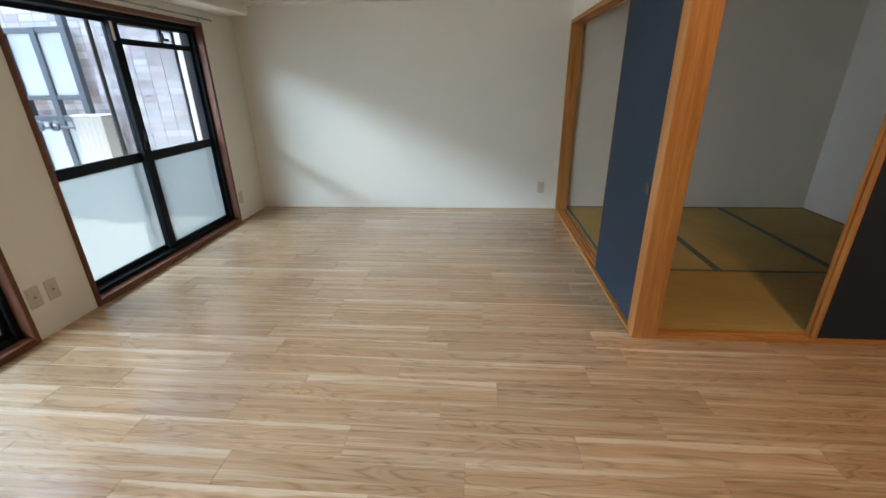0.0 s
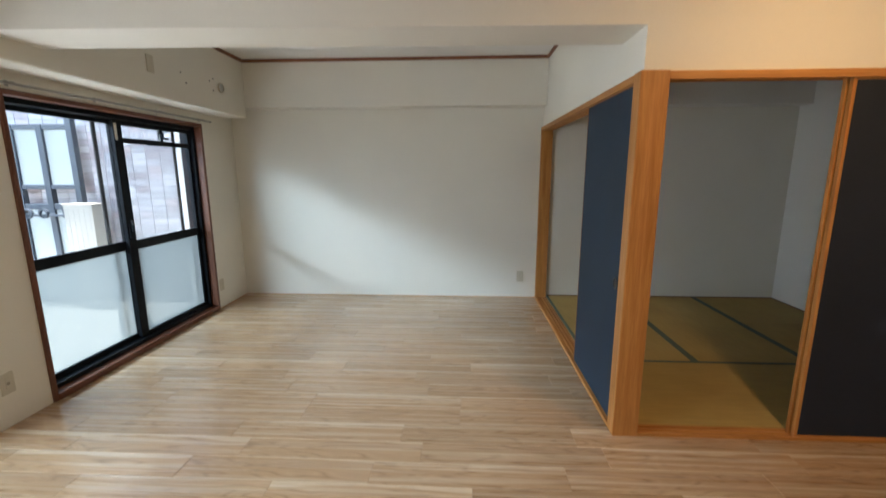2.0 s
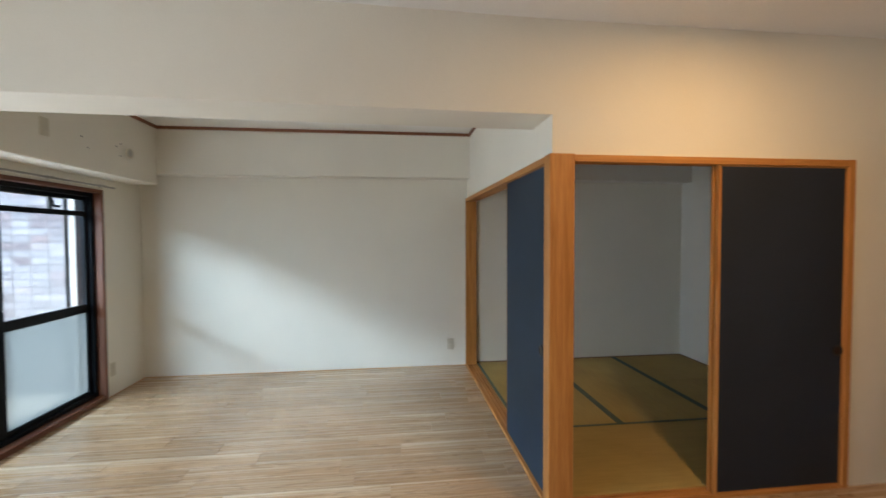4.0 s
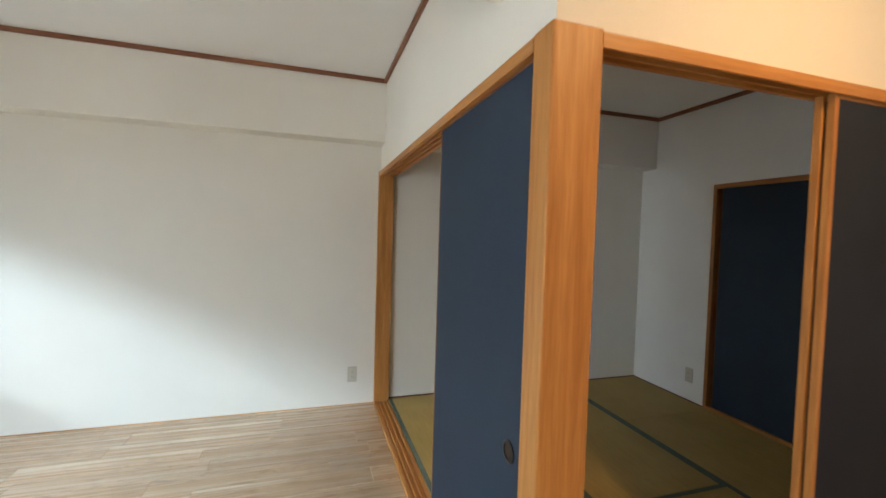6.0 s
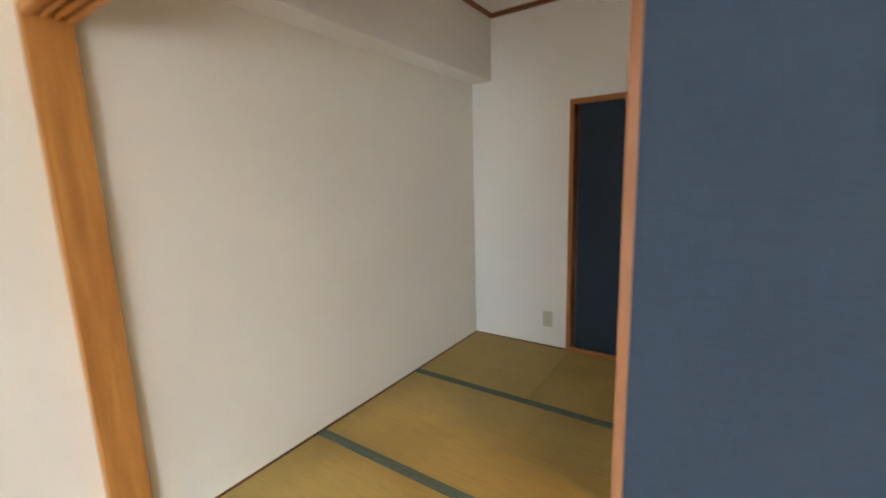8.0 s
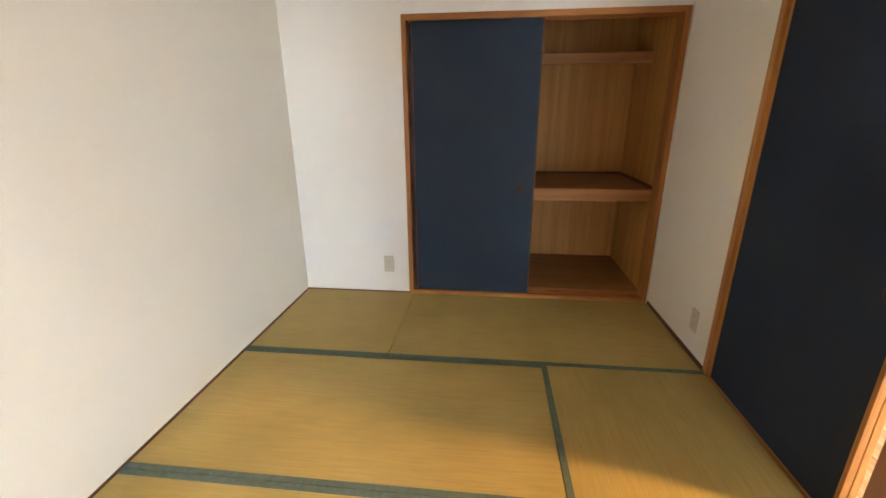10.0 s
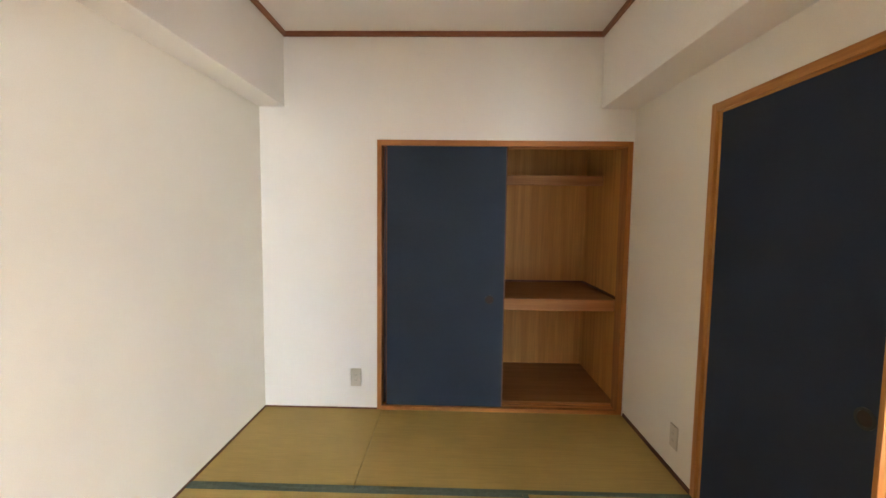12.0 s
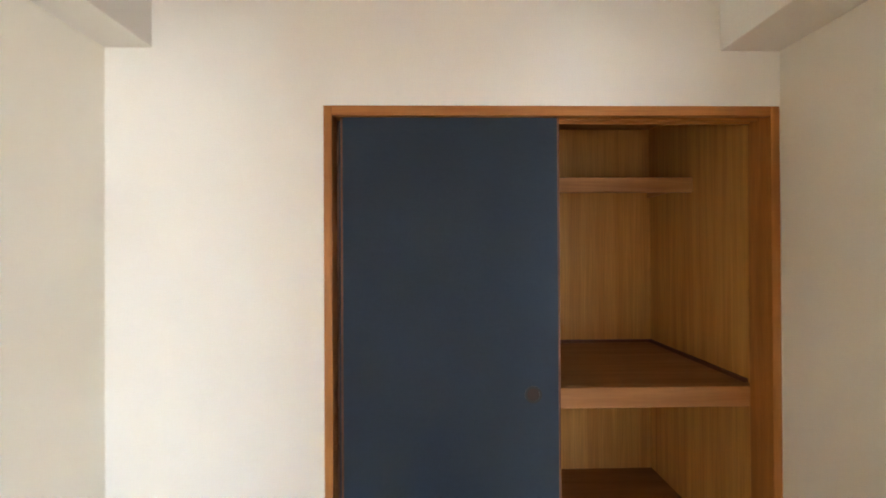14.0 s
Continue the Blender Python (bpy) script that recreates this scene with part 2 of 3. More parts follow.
PULL = plain("black_pull", (0.010, 0.009, 0.009), 0.45, 0.0)
PULL_B = plain("bronze_pull", (0.05, 0.03, 0.022), 0.4, 0.7)
ALU = plain("black_aluminium", (0.006, 0.008, 0.011), 0.5, 0.0)
ALU.node_tree.nodes["Principled BSDF"].inputs["Specular IOR Level"].default_value = 0.12
ALU_B = plain("blue_grey_aluminium", (0.012, 0.020, 0.032), 0.55, 0.0)
STEEL = plain("grey_rail", (0.33, 0.32, 0.30), 0.4, 0.7)
GLASS = glass("clear_glass", 0.0)
FROST = frosted_material("frosted_glass", (0.31, 0.32, 0.31), 0.6)
FROST_OUT = plain("pale_patterned_panel", (0.19, 0.215, 0.22), 0.35, 0, 0.07, 70.0)
SCREEN = mesh_screen_material()
TILE = tile_material()
MORTAR = plain("mortar", (0.17, 0.165, 0.175), 0.9)
CONCRETE = plain("balcony_concrete", (0.44, 0.44, 0.42), 0.8)
BEIGE = plain("beige_plastic", (0.58, 0.53, 0.42), 0.45, 0, 0.04)
BEIGE_D = plain("beige_plastic_dark", (0.30, 0.27, 0.20), 0.5, 0, 0.04)
PIPE = plain("weathered_white_plastic", (0.30, 0.30, 0.285), 0.5, 0, 0.06)
WHITE = plain("white_enamel", (0.75, 0.73, 0.68), 0.4, 0, 0.03)
PUTTY = plain("grey_putty", (0.45, 0.44, 0.40), 0.7)
BOXMETAL = plain("cream_painted_metal", (0.17, 0.166, 0.15), 0.5, 0, 0.06)

# ---- building blocks ----


def block(bm, x0, x1, y0, y1, z0, z1, bevel=0.0, segments=1):
    """A box between two corners, its edges rounded by bevel."""
    r = bmesh.ops.create_cube(bm, size=1.0, matrix=Matrix.Translation(((x0 + x1) / 2, (y0 + y1) / 2, (z0 + z1) / 2)) @ Matrix.Diagonal((x1 - x0, y1 - y0, z1 - z0, 1)))
    if bevel:
        edges = {e for v in r["verts"] for e in v.link_edges}
        bmesh.ops.bevel(bm, geom=list(edges), offset=bevel, segments=segments, affect="EDGES", profile=0.6)
    return bm


def rod(bm, a, b, radius, sides=16):
    a, b = Vector(a), Vector(b)
    turn = (b - a).to_track_quat("Z", "Y").to_matrix().to_4x4()
    bmesh.ops.create_cone(bm, cap_ends=True, segments=sides, radius1=radius, radius2=radius, depth=(b - a).length, matrix=Matrix.Translation((a + b) / 2) @ turn)
    return bm


def ring(bm, centre, axis, outer, inner, depth, sides=24):
    """A flat-sided ring of square section round an axis."""
    turn = Vector(axis).to_track_quat("Z", "Y").to_matrix()
    loops = []
    for r, h in ((inner, -depth / 2), (outer, -depth / 2), (outer, depth / 2), (inner, depth / 2)):
        loops.append([bm.verts.new(Vector(centre) + turn @ Vector((r * math.cos(a), r * math.sin(a), h))) for a in (2 * math.pi * i / sides for i in range(sides))])
    for k in range(4):
        p, q = loops[k], loops[(k + 1) % 4]
        for i in range(sides):
            bm.faces.new((p[i], p[(i + 1) % sides], q[(i + 1) % sides], q[i]))
    bmesh.ops.recalc_face_normals(bm, faces=bm.faces)
    return bm


def part(name, bm, mat, parent=None, label=""):
    me = bpy.data.meshes.new(name)
    bm.to_mesh(me)
    bm.free()
    me.materials.append(mat)
    ob = new(name, me)
    if parent is not None:
        ob.parent = parent
    if label:
        tagged(ob, label)
    return ob


def slab(name, boxes, mat, parent=None, label="", bevel=0.0, segments=1):
    """One mesh of one or several boxes."""
    bm = bmesh.new()
    for b in boxes:
        block(bm, *b, bevel=bevel, segments=segments)
    return part(name, bm, mat, parent, label)


def structure(ob, label, category):
    return tagged(ob, label, category, kind="structure")


def empty(name, at, label, category, group="", kind=""):
    e = new(name)
    e.location = at
    e.empty_display_size = 0.1
    return tagged(e, label, category, group, kind)


# ---- plan ----
XW, XP, XR, XC = -2.29, 1.02, 3.13, 3.55     # window wall, partition face, right wall, closet wall
YS, YN, YP, YT = -2.2, 4.5, 2.04, 2.09       # south wall, north wall, partition faces
DOOR = 1.80                                  # clear height of the sliding doors
NB = 0.165                                   # depth of the north beams
ZS, ZN, ZT = 2.502, 2.49, 2.485                # ceilings
BW = 2.03                                    # underside of the cross beam
TZ = 0.025                                   # top of the tatami
W1, W2, WH = (2.188, 3.946), (0.048, 1.806), 1.83

# ---- walls ----
structure(slab("wall_north", [(-2.5, 4.6, YN, YN + 0.16, -0.1, 2.65)], WALL), "white embossed wallpaper wall, lit by window", "wall")
structure(slab("wall_west", [(-2.5, XW, YS - 0.15, W2[0], -0.1, 2.65), (-2.5, XW, W2[1], W1[0], -0.1, 2.65), (-2.5, XW, W1[1], YN, -0.1, 2.65),
                             (-2.5, XW, W2[0], W2[1], WH, 2.65), (-2.5, XW, W1[0], W1[1], WH, 2.65)], WALL), "white papered outer wall with two glazed openings", "wall")
structure(slab("wall_south", [(XW, XR, YS - 0.15, YS, -0.1, 2.65)], WALL), "plain white papered wall", "wall")
structure(slab("wall_east", [(XR, XR + 0.12, YS - 0.15, 1.14, -0.1, 2.65), (XR, XR + 0.12, 2.0, YP, -0.1, 2.65), (XR, XR + 0.12, 1.14, 2.0, 2.03, 2.65)], WALL), "white papered wall with a brown door", "wall")
structure(slab("wall_partition_south", [(XP + 0.09, 2.745, YP, YT, DOOR + 0.03, 2.65), (2.745, 4.6, YP, YT, -0.1, 2.65)], WALL), "white papered partition over the sliding doors", "wall")
structure(slab("wall_partition_west", [(XP, XP + 0.09, YP, YN, DOOR + 0.03, 2.65)], WALL), "white papered wall strip over sliding doors", "wall")
structure(slab("wall_closet", [(XC, XC + 0.1, 3.735, YN, -0.1, 2.65), (XC, XC + 0.1, YT, 3.735, DOOR + 0.015, 2.65)], WALL_T), "white papered wall round the closet", "wall")

structure(slab("wall_closet_return", [(XC, XC + 0.1, YT, YT + 0.012, -0.1, DOOR + 0.015)], WALL_T), "narrow white papered strip beside the closet", "wall")

# beams
bm = block(bmesh.new(), -2.04, XP, YP, 2.345, BW, 2.65)
for v in bm.verts:
    if v.co.x < 0:
        v.co.y -= 0.098
structure(part("beam_cross", bm, WALL), "white papered beam across the ceiling", "beam")
structure(slab("beam_window", [(XW, -2.04, YS, YN - NB, 1.925, 2.6)], WALL, bevel=0.012, segments=3), "white papered beam above the windows", "beam")
structure(slab("beam_north", [(XW, XP, YN - NB, YN, 2.03, ZN)], WALL, bevel=0.004, segments=2), "shallow white papered beam on the wall", "beam")
structure(slab("beam_tatami_north", [(XP + 0.09, XC, 4.335, YN, 2.02, ZT)], WALL_T, bevel=0.004, segments=2), "white papered beam in the tatami room", "beam")
structure(slab("beam_tatami_south", [(XP + 0.09, XC, YT, 2.31, 2.017, ZT)], WALL_T, bevel=0.004, segments=2), "white papered beam in the tatami room", "beam")

# ceilings
structure(slab("ceiling_south", [(-2.5, XR + 0.12, YS - 0.15, YP, ZS, ZS + 0.12)], CEIL), "white papered ceiling", "ceiling")
structure(slab("ceiling_north", [(XW, XP, YP, YN, ZN, ZN + 0.1)], CEIL), "white papered ceiling with brown moulding", "ceiling")
structure(slab("ceiling_tatami", [(XP + 0.09, 4.6, YT, YN, ZT, ZT + 0.1)], CEIL), "white papered ceiling of the tatami room", "ceiling")

# ceiling moulding
mould = empty("ceiling_moulding", (0, 0, 0), "thin reddish brown wooden moulding round ceiling", "moulding", kind="structure")
slab("moulding_strip", [(-2.04, XP, YN - NB - 0.022, YN - NB, ZN - 0.028, ZN)], MOULD_X, mould, bevel=0.003)
slab("moulding_strip", [(XP - 0.022, XP, 2.345, YN - NB - 0.022, ZN - 0.028, ZN)], MOULD_Y, mould, bevel=0.003)
slab("moulding_strip", [(-2.04, -2.018, 2.345, YN - NB - 0.022, ZN - 0.028, ZN)], MOULD_Y, mould, bevel=0.003)
mould_t = empty("ceiling_moulding", (0, 0, 0), "thin reddish brown moulding round tatami room ceiling", "moulding", kind="structure")
slab("moulding_strip", [(XC - 0.022, XC, 2.31, 4.335, ZT - 0.03, ZT)], MOULD_Y, mould_t, bevel=0.003)
slab("moulding_strip", [(XP + 0.09, XC - 0.022, 4.313, 4.335, ZT - 0.03, ZT)], MOULD_X, mould_t, bevel=0.003)
slab("moulding_strip", [(XP + 0.09, XC - 0.022, 2.31, 2.332, ZT - 0.03, ZT)], MOULD_X, mould_t, bevel=0.003)
slab("moulding_strip", [(XP + 0.09, XP + 0.112, 2.332, 4.313, ZT - 0.03, ZT)], MOULD_Y, mould_t, bevel=0.003)

# thin floor edge strip of the living room
edge = empty("baseboard", (0, 0, 0), "very thin pale floor edge strip", "baseboard", kind="structure")
slab("edge_strip", [(XW + 0.006, XP - 0.02, YN - 0.006, YN, 0.0, 0.005)], TRIM_X, edge)
slab("edge_strip", [(XW, XW + 0.006, W1[1] + 0.03, YN, 0.0, 0.005)], TRIM_Y, edge)

# ---- sliding door frames ----
frame_w = empty("door_frame_west", (0, 0, 0), "honey-coloured cedar frame of a three-track sliding door", "door frame", kind="structure")
slab("corner_post", [(1.0, 1.132, 2.02, 2.103, 0.0, DOOR + 0.034)], TRIM_V, frame_w, bevel=0.006, segments=3)
slab("jamb", [(1.0, 1.116, YN - 0.042, YN, 0.0, DOOR + 0.032)], TRIM_V, frame_w, bevel=0.003, segments=2)
ya, yb = 2.103, YN - 0.042
slab("head_rail", [(1.0, 1.022, ya, yb, DOOR - 0.006, DOOR + 0.03), (1.038, 1.048, ya, yb, DOOR - 0.006, DOOR + 0.02), (1.068, 1.078, ya, yb, DOOR - 0.006, DOOR + 0.02),
                   (1.098, 1.116, ya, yb, DOOR - 0.006, DOOR + 0.03), (1.022, 1.098, ya, yb, DOOR + 0.018, DOOR + 0.0295)], TRIM_Y, frame_w, bevel=0.0015)
slab("sill_track", [(1.0, 1.022, ya, yb, 0.0, 0.022), (1.038, 1.048, ya, yb, 0.0, 0.022), (1.068, 1.078, ya, yb, 0.0, 0.022),
                    (1.098, 1.116, ya, yb, 0.0, 0.022), (1.022, 1.098, ya, yb, 0.0, 0.012)], TRIM_Y, frame_w, bevel=0.0015)

frame_s = empty("door_frame_south", (0, 0, 0), "honey-coloured cedar frame of a two-track sliding door", "door frame", kind="structure")
xa, xb = 1.132, 2.712
slab("jamb", [(xb, 2.748, 2.024, 2.1, 0.0, DOOR + 0.032)], TRIM_V, frame_s, bevel=0.003, segments=2)
slab("head_rail", [(xa, xb, 2.024, 2.033, DOOR - 0.006, DOOR + 0.03), (xa, xb, 2.058, 2.063, DOOR - 0.006, DOOR + 0.02), (xa, xb, 2.089, 2.1, DOOR - 0.006, DOOR + 0.03),
                   (xa, xb, 2.033, 2.089, DOOR + 0.018, DOOR + 0.0295)], TRIM_X, frame_s, bevel=0.0015)
slab("sill_track", [(xa, xb, 2.024, 2.033, 0.0, 0.02), (xa, xb, 2.058, 2.063, 0.0, 0.02), (xa, xb, 2.089, 2.1, 0.0, 0.022), (xa, xb, 2.033, 2.089, 0.0, 0.011)], TRIM_X, frame_s, bevel=0.0015)


def sliding_panel(width, height, thick, label, pulls, group, paper=None, pz=0.74, edge=0.016, wood=None):
    """A papered sliding door in the xz plane, from x = 0 to width, faces at y = -thick/2 and thick/2; pulls: (x, side)."""
    ob = empty("sliding_door", (0, 0, 0), label, "sliding door", group)
    h, s = thick / 2, edge
    slab("paper_face", [(s, width - s, -h + 0.0015, h - 0.0015, s, height - s)], paper or FABRIC, ob)
    slab("stile", [(0, s, -h, h, 0, height)], wood or TRIM_V, ob, bevel=0.002, segments=2)
    slab("stile", [(width - s, width, -h, h, 0, height)], wood or TRIM_V, ob, bevel=0.002, segments=2)
    slab("rail", [(s, width - s, -h, h - 0.0005, height - s, height)], wood or TRIM_X, ob, bevel=0.0015)
    slab("rail", [(s, width - s, -h, h - 0.0005, 0, s)], wood or TRIM_X, ob, bevel=0.0015)
    for x, side in pulls:
        y = side * (h - 0.001)
        p = part("finger_pull", ring(bmesh.new(), (x, y, pz), (0, 1, 0), 0.031, 0.023, 0.007), PULL, ob, "round black metal finger pull")
        part("pull_cup", rod(bmesh.new(), (x, y - 0.001, pz), (x, y + 0.001, pz), 0.0235, 24), PULL_B, p)
    return ob


GW, GS, GC = "sliding doors stacked at the corner post", "sliding doors of the south opening", "closet doors"
for k, x in enumerate((1.03, 1.058, 1.088)):
    d = sliding_panel(0.791, DOOR - 0.012, 0.016, "blue papered sliding door in thin cedar edging, slid open", [(0.07, 1), (0.07, -1)] if k else [(0.09, 1)], GW, FABRIC, 0.778, 0.011, EDGE)
    d.matrix_basis = pose(x, 2.107 + 0.002 * k, 0.012, 0, 0, 90)
# south doors wear the darkened paper copies, their shade painted in
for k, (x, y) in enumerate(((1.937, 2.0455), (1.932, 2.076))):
    d = sliding_panel(0.775, DOOR - 0.01, 0.022, "blue papered sliding door, dimness put into its colour, slid open" if k else "blue papered sliding door facing the living room, shade put into its colour",
                      [(0.05, 1)] if k else [(0.735, -1)], GS, FABRIC_DIM if k else FABRIC_SHADED, 0.765)
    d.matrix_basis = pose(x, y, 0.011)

# ---- closet ----
CY0, CY1, CD = YT + 0.045, 3.705, 4.43
closet_frame = empty("closet_frame", (0, 0, 0), "orange-brown cedar closet door frame", "door frame", kind="structure")
slab("jamb", [(XC - 0.012, XC + 0.1, YT + 0.012, CY0, TZ, DOOR + 0.015)], CLOSET_V, closet_frame, bevel=0.003, segments=2)
slab("jamb", [(XC - 0.012, XC + 0.1, CY1, 3.735, TZ, DOOR + 0.015)], CLOSET_V, closet_frame, bevel=0.003, segments=2)
slab("head_rail", [(XC - 0.012, XC + 0.012, CY0, CY1, DOOR - 0.02, DOOR + 0.015), (XC + 0.046, XC + 0.054, CY0, CY1, DOOR - 0.02, DOOR + 0.0), (XC + 0.086, XC + 0.1, CY0, CY1, DOOR - 0.02, DOOR + 0.014),
                   (XC + 0.012, XC + 0.086, CY0, CY1, DOOR - 0.0, DOOR + 0.013)], CLOSET_Y, closet_frame, bevel=0.0015)
slab("sill_track", [(XC - 0.012, XC + 0.012, CY0, CY1, 0.0, 0.05), (XC + 0.046, XC + 0.054, CY0, CY1, 0.0, 0.05), (XC + 0.086, XC + 0.1, CY0, CY1, 0.0, 0.05),
                    (XC + 0.012, XC + 0.086, CY0, CY1, 0.0, 0.04)], CLOSET_Y, closet_frame, bevel=0.0015)
for k, (x, y) in enumerate(((XC + 0.029, 3.682), (XC + 0.070, 3.704))):
    d = sliding_panel(0.79, DOOR - 0.035, 0.026, "blue papered closet door in cedar edging, slid aside", [(0.69, -1)] if not k else [], GC, FABRIC, 0.74, 0.008, BROWN_V)
    d.matrix_basis = pose(x, y, 0.04, 0, 0, -90)
inside = structure(slab("closet_lining", [(CD, CD + 0.02, YT, 3.76, 0.0, ZT)], PLY_V), "plain plywood lining inside the closet", "closet")
slab("side_panel", [(XC + 0.1, CD, YT, YT + 0.02, 0.0, ZT)], PLY_V, inside)
slab("side_panel", [(XC + 0.1, CD, 3.74, 3.76, 0.0, ZT)], PLY_V, inside)
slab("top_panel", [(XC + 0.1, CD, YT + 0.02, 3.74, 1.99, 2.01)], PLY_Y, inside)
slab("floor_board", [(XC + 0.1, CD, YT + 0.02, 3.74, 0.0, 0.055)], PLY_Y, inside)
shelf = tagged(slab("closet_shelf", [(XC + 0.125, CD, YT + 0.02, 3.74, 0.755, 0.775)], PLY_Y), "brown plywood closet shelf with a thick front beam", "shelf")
slab("front_beam", [(XC + 0.1005, XC + 0.14, YT + 0.02, 3.74, 0.695, 0.774)], SHELF_FRONT, shelf, bevel=0.003)
slab("ledger", [(XC + 0.14, CD, YT + 0.02, YT + 0.035, 0.775, 0.79)], BROWN_X, shelf)
slab("ledger", [(CD - 0.015, CD, YT + 0.035, 3.74, 0.775, 0.79)], BROWN_Y, shelf)
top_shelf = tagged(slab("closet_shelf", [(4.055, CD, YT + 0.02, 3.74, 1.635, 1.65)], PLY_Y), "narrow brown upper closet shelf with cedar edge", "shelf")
slab("front_beam", [(4.03, 4.055, YT + 0.02, 3.74, 1.575, 1.648)], SHELF_FRONT, top_shelf, bevel=0.003)
slab("ledger", [(4.055, CD, YT + 0.02, YT + 0.035, 1.60, 1.6345)], TRIM_X, top_shelf)


# ---- windows ----
def stile_frame(ob, name, x0, x1, y0, y1, z0, z1, w, mat, foot=None, label=""):
    """A rectangular frame of four bars in the yz plane."""
    foot = foot or w
    slab(name, [(x0, x1, y0, y0 + w, z0, z1)], mat, ob, label, bevel=0.003)
    slab(name, [(x0, x1, y1 - w, y1, z0, z1)], mat, ob, label, bevel=0.003)
    slab(name, [(x0 + 0.001, x1 - 0.001, y0 + w, y1 - w, z1 - w, z1)], mat, ob, label, bevel=0.003)
    slab(name, [(x0 + 0.001, x1 - 0.001, y0 + w, y1 - w, z0, z0 + foot)], mat, ob, label, bevel=0.003)


def pane(ob, x, y0, y1, z0, z1, mat, name, label):
    p = slab(name, [(x - 0.0025, x + 0.0025, y0, y1, z0, z1)], mat, ob, label)
    p.visible_shadow = False
    return p


def balcony_window(y0, y1):
    """Two-sash balcony window; its frame fills the wall opening from y0 to y1."""
    win = empty("window", (0, 0, 0), "black aluminium sliding balcony window with frosted lower panes", "window", "balcony windows", "structure")
    w = 0.03
    slab("wooden_frame", [(-2.36, XW + 0.014, y0, y0 + w, 0, WH)], BROWN_V, win, "brown stained wooden surround", bevel=0.003)
    slab("wooden_frame", [(-2.36, XW + 0.014, y1 - w, y1, 0, WH)], BROWN_V, win, "brown stained wooden surround", bevel=0.003)
    slab("wooden_frame", [(-2.36, XW + 0.013, y0 + w, y1 - w, WH - w, WH)], BROWN_Y, win, "brown stained wooden surround", bevel=0.003)
    slab("window_sill", [(-2.36, XW + 0.018, y0 + w, y1 - w, 0, 0.042)], BROWN_Y, win, "brown stained wooden sill", bevel=0.004)
    a, b = y0 + 0.012, y1 - 0.012
    stile_frame(win, "outer_frame", -2.47, -2.34, a, b, 0.012, WH - 0.012, 0.05, ALU, 0.06)
    mid = (a + b) / 2
    zb, zt = 0.06, WH - 0.065
    for x, s0, s1, inner in ((-2.425, a + 0.05, mid + 0.045, False), (-2.385, mid - 0.045, b - 0.05, True)):
        sash = slab("sash", [(x - 0.015, x + 0.015, s0, s0 + (0.078 if inner else 0.03), zb, zt), (x - 0.015, x + 0.015, s1 - (0.03 if inner else 0.078), s1, zb, zt)], ALU, win, bevel=0.003)
        i0, i1 = s0 + (0.078 if inner else 0.03), s1 - (0.03 if inner else 0.078)
        slab("rail", [(x - 0.0145, x + 0.0145, i0, i1, zb, zb + 0.045)], ALU, sash, bevel=0.002)
        slab("rail", [(x - 0.0145, x + 0.0145, i0, i1, 0.785, 0.855)], ALU, sash, bevel=0.002)
        slab("rail", [(x - 0.0145, x + 0.0145, i0, i1, zt - 0.03, zt)], ALU, sash, bevel=0.002)
        pane(sash, x, i0, i1, zb + 0.045, 0.785, FROST, "frosted_pane", "frosted glass pane")
        if inner:
            slab("rail", [(x - 0.0145, x + 0.0145, i0, i1, 1.60, 1.64)], ALU, sash, bevel=0.002)
            m = i0 + 0.42
            slab("mullion", [(x - 0.014, x + 0.014, m - 0.012, m + 0.012, 1.64, zt - 0.03)], ALU, sash, bevel=0.002)
            slab("latch", [(x + 0.0145, x + 0.03, m - 0.008, m + 0.008, 1.655, 1.71), (x + 0.0145, x + 0.038, m + 0.008, m + 0.05, 1.655, 1.672)], ALU, sash, "small black vent latch", bevel=0.002)
            pane(sash, x, i0, m - 0.012, 1.64, zt - 0.03, GLASS, "pane", "clear glass")
            pane(sash, x, m + 0.012, i1, 1.64, zt - 0.03, GLASS, "pane", "clear glass")
            pane(sash, x, i0, i1, 0.855, 1.60, GLASS, "pane", "clear glass")
            slab("sticker", [(x + 0.015, x + 0.0158, s0 - 0.014 + 0.02, s0 + 0.03, 1.62, 1.74)], WHITE, sash, "pale label strip")
            slab("crescent_lock", [(x + 0.0145, x + 0.028, s0 + 0.014, s0 + 0.042, 0.88, 0.985), (x + 0.028, x + 0.05, s0 + 0.02, s0 + 0.034, 0.93, 1.02)], ALU, sash, "black crescent lock", bevel=0.003)
        else:
            pane(sash, x, i0, i1, 0.855, zt - 0.03, GLASS, "pane", "clear glass")
    scr = empty("insect_screen", (0, 0, 0), "", "")
    scr.parent = win
    stile_frame(scr, "screen_frame", -2.469, -2.452, mid - 0.135, b - 0.145, zb, zt, 0.028, ALU)
    pane(scr, -2.4605, mid - 0.107, b - 0.173, zb + 0.028, zt - 0.028, SCREEN, "screen_mesh", "fine grey insect mesh")
    return win


win_1 = balcony_window(*W1)
win_1.name = "window_1"
win_2 = copy_thing(win_1, pose(0, W2[0] - W1[0], 0))
win_2.name = "window_2"


